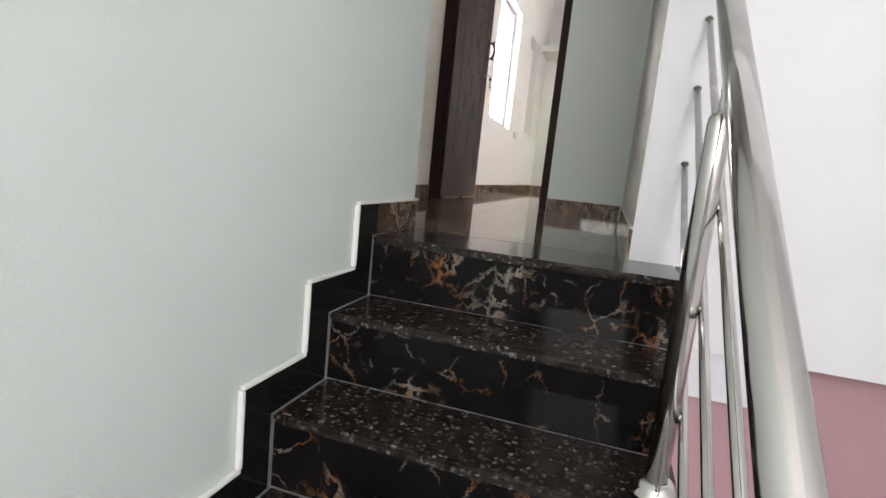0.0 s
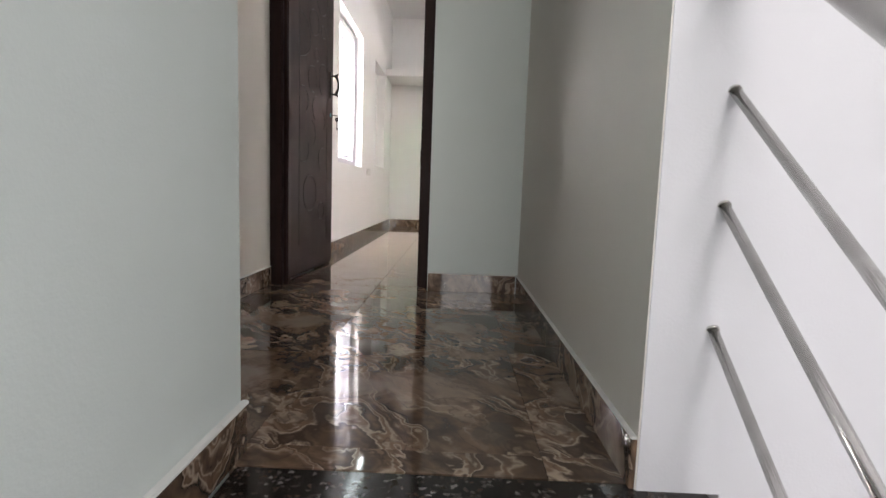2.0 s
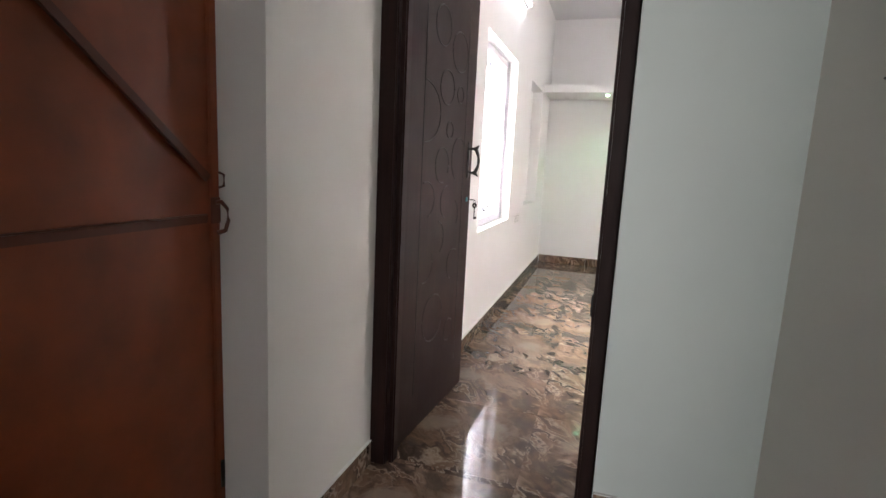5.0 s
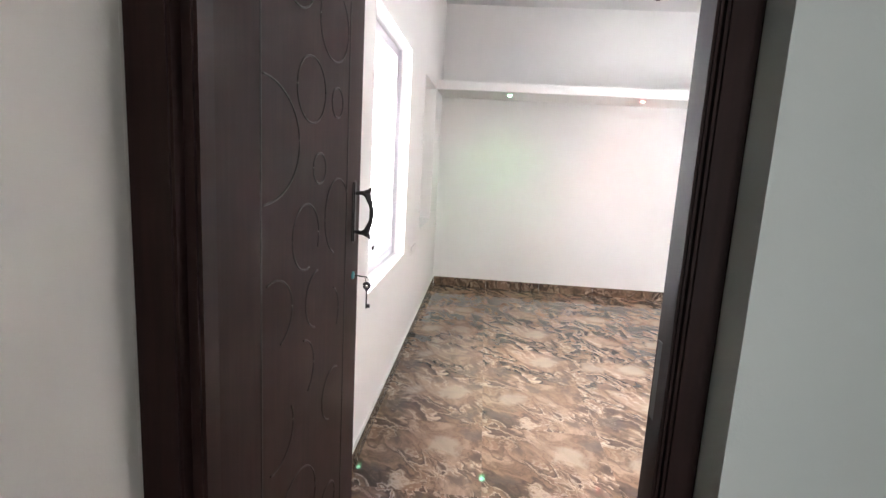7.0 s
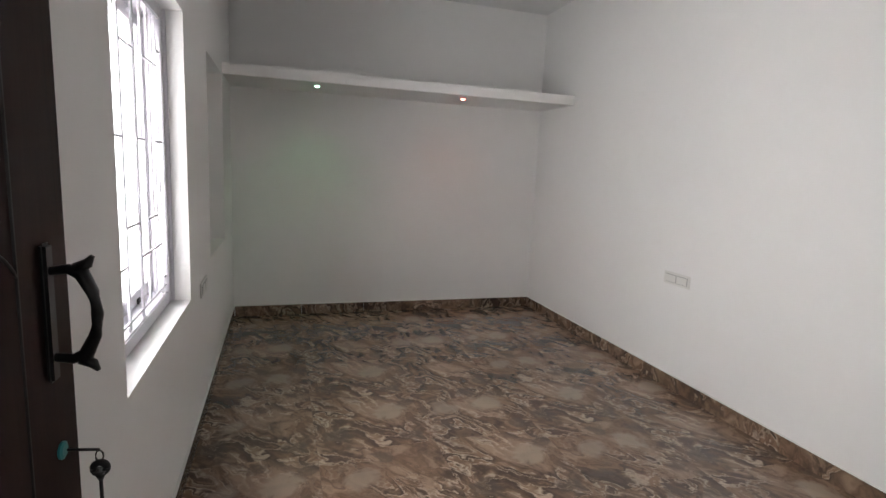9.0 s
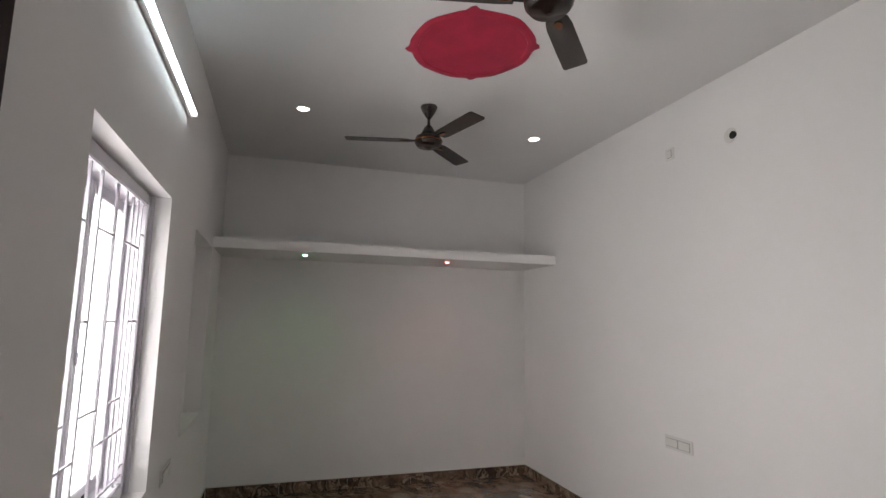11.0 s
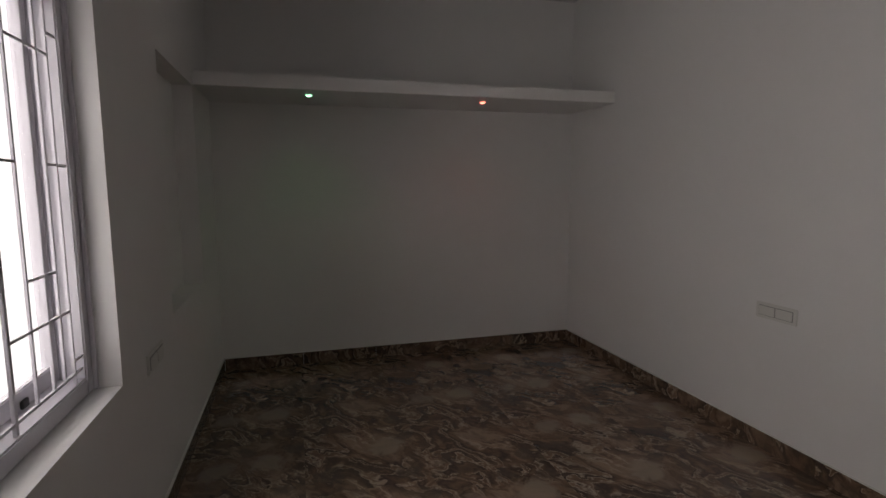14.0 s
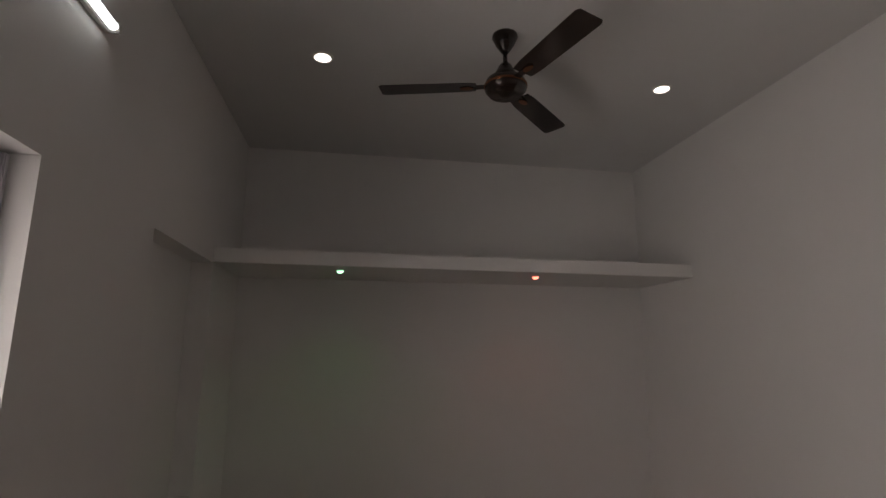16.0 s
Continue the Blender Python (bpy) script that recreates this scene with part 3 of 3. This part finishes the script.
in_key("inserted_key", bm_rod((LX1 + 0.004, 0.89, 1.075), (LX1 + 0.045, 0.885, 1.073), 0.0022, 8))
ka = Vector((LX1 + 0.045, 0.884, 1.062))
in_key("key_ring", bm_tube([ka + Vector((0.005 * math.cos(a), 0, 0.002 + 0.008 * math.sin(a))) for a in np.linspace(0, 2 * math.pi, 20)], 0.0011, 6))
bow = bm_tube([ka + Vector((0.0085 * math.cos(a), 0, -0.017 + 0.0085 * math.sin(a))) for a in np.linspace(0, 2 * math.pi, 24)], 0.0052, 8)
bm_rod(ka + Vector((0, 0, -0.020)), ka + Vector((0, 0, -0.036)), 0.010, 12, 0.003, bm=bow)
in_key("bow", bow)
in_key("shank", bm_rod(ka + Vector((0, 0, -0.03)), ka + Vector((0, 0, -0.092)), 0.0026, 8))
in_key("bit", bm_box(ka.x + 0.002, ka.y - 0.0015, ka.z - 0.09, ka.x + 0.012, ka.y + 0.0015, ka.z - 0.078), False)

# ---- outer door in the hall recess ----
od = base("door_2", (-0.8, -1.1, 0), "closed red-brown enamelled sheet door with diagonal bars", "door", kind="structure")
o_inv = Matrix.Translation((0.8, 1.1, 0))


def in_od(name, bm, mat, label="", smooth=False):
    bm.transform(o_inv)
    return part(name, bm, mat, od, label, smooth)


DX = -0.762
in_od("door_sheet", bm_box(DX - 0.025, -1.519, 0.005, DX, -0.662, 2.098, 0.002), M_RUST, "red-brown sheet door leaf")
for yy in (-1.495, -0.69):
    in_od("stile", bm_box(DX + 0.0005, yy - 0.014, 0.03, DX + 0.012, yy + 0.014, 2.085, 0.003), M_RUST)
for zz in (0.05, 1.085, 2.06):
    in_od("cross_bar", bm_box(DX + 0.0005, -1.48, zz - 0.012, DX + 0.010, -0.715, zz + 0.012, 0.003), M_RUSTBAR, "flat cross bar")
for (ya, za), (yb, zb) in (((-1.47, 1.80), (-0.72, 1.19)), ((-1.47, 0.80), (-0.72, 0.08))):
    dv = Vector((0, yb - ya, zb - za))
    bm = bm_box(-0.005, -dv.length / 2, -0.011, 0.005, dv.length / 2, 0.011, 0.002)
    bm.transform(Matrix.Translation((DX + 0.015, (ya + yb) / 2, (za + zb) / 2)) @ pose(0, 0, 0, math.degrees(math.atan2(dv.z, dv.y)), 0, 0))
    in_od("brace", bm, M_RUSTBAR, "diagonal flat brace")
in_od("latch_plate", bm_box(DX + 0.0125, -0.712, 1.07, DX + 0.017, -0.677, 1.14, 0.002), M_RUSTBAR)
in_od("latch_handle", bm_tube([(DX + 0.014, -0.692, 1.125), (DX + 0.030, -0.690, 1.128), (DX + 0.046, -0.687, 1.112), (DX + 0.048, -0.686, 1.080), (DX + 0.040, -0.688, 1.052), (DX + 0.020, -0.692, 1.045)], [0.006, 0.006, 0.005, 0.005, 0.006, 0.007], 8), M_RUSTBAR, "bent iron latch handle", True)
in_od("staple", bm_tube([(DX + 0.012, -0.676, 1.165), (DX + 0.026, -0.674, 1.17), (DX + 0.026, -0.674, 1.20), (DX + 0.012, -0.676, 1.205)], 0.0035, 8), M_RUSTBAR, "", True)
in_od("bolt", bm_rod((DX + 0.02, -0.695, 0.30), (DX + 0.02, -0.695, 0.38), 0.006, 10), M_BLACK, "", True)
in_od("threshold", bm_box(DX - 0.03, -1.52, 0.0005, DX + 0.03, -0.685, 0.022, 0.004), M_CEMENT, "grey cement threshold")

# thin wire on the hall wall
wire = part("wall_wire", bm_tube([(HX - 0.004, -0.42, 1.485), (HX - 0.008, -0.57, 1.494), (HX - 0.006, -0.95, 1.51), (HX - 0.004, -1.3, 1.56)], 0.003, 6), M_BLACK, None, "thin dark wire along the hall wall", True, "", "wire")


# ---- room window ----
win = base("window_1", (XL - 0.1, WY0, WZ0), "white painted wooden window with iron grille", "window", kind="structure")
w_inv = Matrix.Translation((-XL + 0.1, -WY0, -WZ0))


def in_win(name, bm, mat=None, parent=None, label="", smooth=False):
    bm.transform(w_inv)
    return part(name, bm, mat or M_WIN, parent or win, label, smooth)


FX0, FX1 = XL - 0.205, XL - 0.085
fr = 0.062
in_win("window_frame", bm_box(FX0, WY0 + 0.001, WZ0 + 0.001, FX1, WY0 + fr, WZ1 - 0.001, 0.005))
in_win("window_frame", bm_box(FX0, WY1 - fr, WZ0 + 0.001, FX1, WY1 - 0.001, WZ1 - 0.001, 0.005))
in_win("window_frame", bm_box(FX0, WY0 + fr + 0.0005, WZ0 + 0.001, FX1, WY1 - fr - 0.0005, WZ0 + fr, 0.005))
in_win("window_frame", bm_box(FX0, WY0 + fr + 0.0005, WZ1 - fr, FX1, WY1 - fr - 0.0005, WZ1 - 0.001, 0.005))
in_win("frame_bead", bm_box(FX1 + 0.0005, WY1 - 0.022, WZ0 + 0.004, FX1 + 0.014, WY1 - 0.0015, WZ1 - 0.004, 0.004))
in_win("frame_bead", bm_box(FX1 + 0.0005, WY0 + 0.0015, WZ0 + 0.004, FX1 + 0.014, WY0 + 0.022, WZ1 - 0.004, 0.004))
ys, ye = WY0 + fr + 0.002, WY1 - fr - 0.002
ymid = (ys + ye) / 2
zs, ze = WZ0 + fr + 0.002, WZ1 - fr - 0.002
for a, b in ((ys, ymid - 0.0015), (ymid + 0.0015, ye)):
    sash = in_win("shutter", bm_box(FX0 + 0.006, a, zs, FX0 + 0.04, a + 0.045, ze, 0.004), None, None, "glazed casement shutter")
    in_win("stile", bm_box(FX0 + 0.006, b - 0.045, zs, FX0 + 0.04, b, ze, 0.004), None, sash)
    in_win("bottom_rail", bm_box(FX0 + 0.006, a + 0.0455, zs, FX0 + 0.04, b - 0.0455, zs + 0.06, 0.004), None, sash)
    in_win("top_rail", bm_box(FX0 + 0.006, a + 0.0455, ze - 0.05, FX0 + 0.04, b - 0.0455, ze, 0.004), None, sash)
    g = in_win("pane", bm_box(FX0 + 0.02, a + 0.0455, zs + 0.0605, FX0 + 0.024, b - 0.0455, ze - 0.0505), M_GLASS, sash, "clear glass pane")
    g.visible_shadow = False
    in_win("stay", bm_box(FX0 + 0.041, (a + b) / 2 - 0.008, zs + 0.005, FX0 + 0.05, (a + b) / 2 + 0.03, zs + 0.03, 0.002), M_BLACK, sash)
    in_win("latch", bm_box(FX0 + 0.041, b - 0.03 if a < ymid - 0.2 else a + 0.012, 1.40, FX0 + 0.048, b - 0.014 if a < ymid - 0.2 else a + 0.028, 1.45, 0.003), M_WIN, sash)
# grille of round bars
gx, gy = FX1 - 0.014, (ys + ye) / 2 - 0.02
grille = in_win("grille", bm_box(gx - 0.004, ys - 0.001, zs + 0.028, gx + 0.004, ye + 0.001, zs + 0.036), None, None, "white painted iron bar grille")
OFFS = (0.10, 0.224, 0.33, 0.406, 0.478)
for side in (-1, 1):
    for k, off in enumerate(OFFS):
        w = 0.0075 if k == 0 else 0.004
        in_win("bar", bm_box(gx - 0.005, gy + side * off - w, zs - (0.001 if k in (0, 4) else -0.0365), gx + 0.005, gy + side * off + w, ze + 0.001, 0.0015), None, grille)
    for a, b, z in ((0.224, 0.478, 1.893), (0.10, 0.224, 1.561), (0.406, 0.478, 1.561), (0.224, 0.406, 1.235), (0.10, 0.478, 1.096)):
        ya, yb = sorted((gy + side * (a + 0.0045), gy + side * (b - 0.0045)))
        in_win("tie", bm_box(gx - 0.0035, ya, z - 0.004, gx + 0.0035, yb, z + 0.004), None, grille)
    for z in (0.93, 1.561, 1.96):
        in_win("lug", bm_rod((gx + 0.002, gy + side * 0.482, z), (gx + 0.002, (ye if side > 0 else ys) + side * 0.006, z), 0.0055, 8), None, grille)
for z in (1.893, 1.235):
    in_win("tie", bm_box(gx - 0.0035, gy - 0.0925, z - 0.004, gx + 0.0035, gy + 0.0925, z + 0.004), None, grille)

# ---- wall fittings in the room ----
def switch_plate(at, n_mod, w, label, group):
    """Plate on local x-z, standing off along local -y."""
    ob = base("switch_plate", at, label, "switch plate", group)
    part("plate", bm_box(-w / 2, -0.009, -0.045, w / 2, -0.0005, 0.045, 0.004), M_PLASTIC, ob)
    step = (w - 0.04) / n_mod
    for i in range(n_mod):
        x = -w / 2 + 0.02 + step * i
        part("module_frame", bm_box(x + 0.002, -0.0105, -0.028, x + step - 0.002, -0.0091, 0.028), M_GREYPL, ob)
        part("rocker", bm_box(x + 0.005, -0.015, -0.025, x + step - 0.005, -0.0106, 0.025, 0.002), M_PLASTIC, ob, "ivory rocker")
    return ob


switch_plate(pose(XR, 3.03, 0.795, 0, 0, -90), 2, 0.255, "ivory double switch plate low on the long wall", "switch plates")
switch_plate(pose(XL, 3.30, 0.76, 0, 0, 90), 2, 0.255, "ivory double switch plate beside the window", "switch plates")
switch_plate(pose(XR, 2.985, 2.78, 0, 0, -90), 1, 0.085, "small ivory socket high on the long wall", "switch plates")

hole = base("pipe_hole", pose(XR, 2.462, 2.737, 0, 0, -90), "round dark pipe hole with cement patch in the wall", "pipe hole")
part("patch", bm_turned([(0.048, 0), (0.046, 0.002), (0.03, 0.0035)], 20, m=Matrix.Translation((-0.012, 0, 0.006)) @ pose(0, 0, 0, 90, 0, 0)), M_PLASTIC, hole, "pale cement patch")
# Shallow black disc; its colour stands in for the shade inside the hole.
part("hole_dark", bm_turned([(0.024, 0), (0.024, 0.008), (0.02, 0.008), (0.018, 0.005)], 20, m=Matrix.Translation((0.012, 0, 0)) @ pose(0, 0, 0, 90, 0, 0)), M_BLACK, hole, "black disc for the shade inside the hole")

# tube light on the window wall
TY0, TY1, TZ = 1.90, 3.10, 2.69
tl = base("tube_light", (XL, (TY0 + TY1) / 2, TZ), "lit white fluorescent batten tube on the wall", "tube light")
ty = (TY1 - TY0) / 2
part("housing", bm_box(0.0005, -ty, -0.018, 0.022, ty, 0.018, 0.004), M_PLASTIC, tl)
part("tube", bm_rod((0.034, -ty + 0.02, 0), (0.034, ty - 0.02, 0), 0.0135, 16), M_TUBE, tl, "glowing white tube", True)
for s in (-1, 1):
    part("end_cap", bm_box(0.0005, s * ty - (0.02 if s > 0 else 0.0), -0.019, 0.05, s * ty + (0.0 if s > 0 else 0.02), 0.019, 0.004), M_PLASTIC if s > 0 else M_GREYPL, tl)


def downlight(x, y, z, r, glowing, label, category, group):
    ob = base("downlight", (x, y, z), label, category, group)
    part("trim_ring", bm_turned([(r, -0.0005), (r, -0.004), (r * 0.8, -0.006), (r * 0.74, -0.003)], 28), M_PLASTIC, ob)
    drop = 0.008 if r > 0.05 else 0.018
    part("lens", bm_turned([(r * 0.72, -0.0035), (r * 0.6, -drop * 0.8), (r * 0.2, -drop)], 24), glowing, ob, "glowing lens")
    return ob


downlight(0.016, 3.93, ZC, 0.058, M_DOWN, "small round lit ceiling downlight", "downlight", "ceiling downlights")
downlight(1.931, 3.93, ZC, 0.058, M_DOWN, "small round lit ceiling downlight", "downlight", "ceiling downlights")
downlight(0.123, 4.81, 2.155, 0.030, M_LEDG, "tiny green shelf light under the loft", "shelf light", "loft lights")
downlight(1.45, 4.81, 2.155, 0.029, M_LEDR, "tiny red shelf light under the loft", "shelf light", "loft lights")
spot_lamp("downlight_lamp", (0.016, 3.93, ZC - 0.015), 3, (1.0, 0.97, 0.92), 130)
spot_lamp("downlight_lamp", (1.931, 3.93, ZC - 0.015), 3, (1.0, 0.97, 0.92), 130)
spot_lamp("green_lamp", (0.123, 4.83, 2.128), 7, (0.35, 1.0, 0.35), 120)
spot_lamp("red_lamp", (1.45, 4.83, 2.128), 7, (1.0, 0.35, 0.25), 120)

# red painted rosette on the ceiling
rosette = base("ceiling_rosette", (0.90, 2.70, ZC), "crimson painted round rosette with four points on the ceiling", "ceiling rosette")
NR = 96


def rose_disc(prof, points):
    bm = bmesh.new()
    rows = []
    for f, dz in prof:
        ring = []
        for i in range(NR):
            a = 2 * math.pi * i / NR
            near = abs((a - radians(25)) % (math.pi / 2) - math.pi / 4)
            r = 0.355 + (0.038 * max(0.0, 1 - near / 0.10) if points and f > 0.95 else 0.0) + 0.004 * math.sin(9 * a)
            ring.append(bm.verts.new((r * f * math.cos(a), r * f * math.sin(a) * 1.04, dz)))
        rows.append(ring)
    for a, b in zip(rows, rows[1:]):
        for i in range(NR):
            bm.faces.new((a[i], a[(i + 1) % NR], b[(i + 1) % NR], b[i]))
    return bm, rows


bm, rows = rose_disc(((0.86, -0.0005), (1.0, -0.0005), (1.0, -0.006), (0.93, -0.013), (0.88, -0.012), (0.86, -0.006), (0.86, -0.0005)), True)
bmesh.ops.recalc_face_normals(bm, faces=bm.faces[:])
part("scalloped_border", bm, M_RED, rosette, "raised crimson border with points")
bm, rows = rose_disc(((0.858, -0.0005), (0.858, -0.006), (0.70, -0.0075), (0.30, -0.007)), False)
bm.faces.new(rows[0])
bm.faces.new(rows[-1])
bmesh.ops.recalc_face_normals(bm, faces=bm.faces[:])
part("panel", bm, M_RED, rosette)


# ---- ceiling fans ----
def ceiling_fan(x, y, turn, label):
    f = base("ceiling_fan", pose(x, y, ZC, 0, 0, turn), label, "ceiling fan", "ceiling fans")
    part("canopy", bm_turned([(0.06, -0.0005), (0.062, -0.012), (0.045, -0.05), (0.022, -0.085), (0.018, -0.09)], 28), M_FAN, f, "", True)
    part("rod", bm_rod((0, 0, -0.088), (0, 0, -0.20), 0.011, 14), M_FAN, f, "", True)
    part("lower_canopy", bm_turned([(0.016, -0.145), (0.03, -0.16), (0.05, -0.20), (0.062, -0.225)], 28), M_FAN, f, "", True)
    hub = part("motor_housing", bm_turned([(0.06, -0.222), (0.09, -0.235), (0.10, -0.262), (0.098, -0.285), (0.08, -0.308), (0.04, -0.309), (0.012, -0.325)], 32), M_FAN, f, "rounded dark brown motor housing", True)
    part("trim_band", bm_turned([(0.1, -0.259), (0.1025, -0.262), (0.1025, -0.27), (0.1, -0.273)], 32), M_COPPER, hub, "thin copper band", True)
    for i in range(3):
        ang = pose(0, 0, 0, 0, 0, 120 * i)
        arm = bm_box(0.085, -0.018, -0.268, 0.165, 0.018, -0.262, 0.002)
        arm.transform(ang)
        part("blade_arm", arm, M_FAN, f)
        bl = bmesh.new()
        outline = [(0.14, -0.048), (0.20, -0.056), (0.42, -0.060), (0.58, -0.062), (0.598, -0.052), (0.598, 0.052), (0.58, 0.062), (0.42, 0.060), (0.20, 0.056), (0.14, 0.048)]
        tilt = -math.tan(radians(8))
        top = [bl.verts.new((px, py, -0.262 + py * tilt)) for px, py in outline]
        low = [bl.verts.new((px, py, -0.266 + py * tilt)) for px, py in outline]
        bl.faces.new(top)
        bl.faces.new(low[::-1])
        for k in range(len(top)):
            q = (k + 1) % len(top)
            bl.faces.new((top[k], low[k], low[q], top[q]))
        bmesh.ops.recalc_face_normals(bl, faces=bl.faces[:])
        bl.transform(ang)
        blade = part("blade", bl, M_FAN, f)
        tr = bm_turned([(0.022, -0.2705), (0.02, -0.2715), (0.014, -0.272)], 18, m=Matrix.Diagonal((1.5, 0.8, 1, 1)))
        tr.transform(ang @ Matrix.Translation((0.185, 0, 0)))
        part("blade_badge", tr, M_COPPER, blade, "copper badge on the blade")
    return f


ceiling_fan(0.895, 3.58, 166, "dark brown three-blade ceiling fan at rest")
ceiling_fan(0.90, 1.815, 168, "dark brown three-blade ceiling fan near the rosette")

# ---- floor tiles ----
TILE = 0.64


def lay(floor_ob, x0, y0, x1, y1, ox, oy):
    cache = {}
    i0, i1 = math.floor((x0 - ox) / TILE), math.ceil((x1 - ox) / TILE)
    j0, j1 = math.floor((y0 - oy) / TILE), math.ceil((y1 - oy) / TILE)
    for i in range(i0, i1):
        for j in range(j0, j1):
            a0, b0 = ox + i * TILE, oy + j * TILE
            a, b = max(a0, x0), max(b0, y0)
            c, d = min(a0 + TILE, x1), min(b0 + TILE, y1)
            if c - a < 0.02 or d - b < 0.02:
                continue
            cx, cy = a0 + TILE / 2, b0 + TILE / 2
            k = tuple(round(v, 3) for v in (a - cx, b - cy, c - cx, d - cy))
            if k not in cache:
                cache[k] = mesh_of("tile", bm_box(k[0] + 0.0006, k[1] + 0.0006, -0.0078, k[2] - 0.0006, k[3] - 0.0006, 0, 0.0005), M_TILE)
            t = new("tile", cache[k])
            t.parent = floor_ob
            t.location = (cx, cy, 0)


lay(floor_room, XL, 0.06, XR, YF, 0.0, 0.09)
lay(floor_hall, -0.78, -1.92, HX, 0.06, 0.0, 0.09)
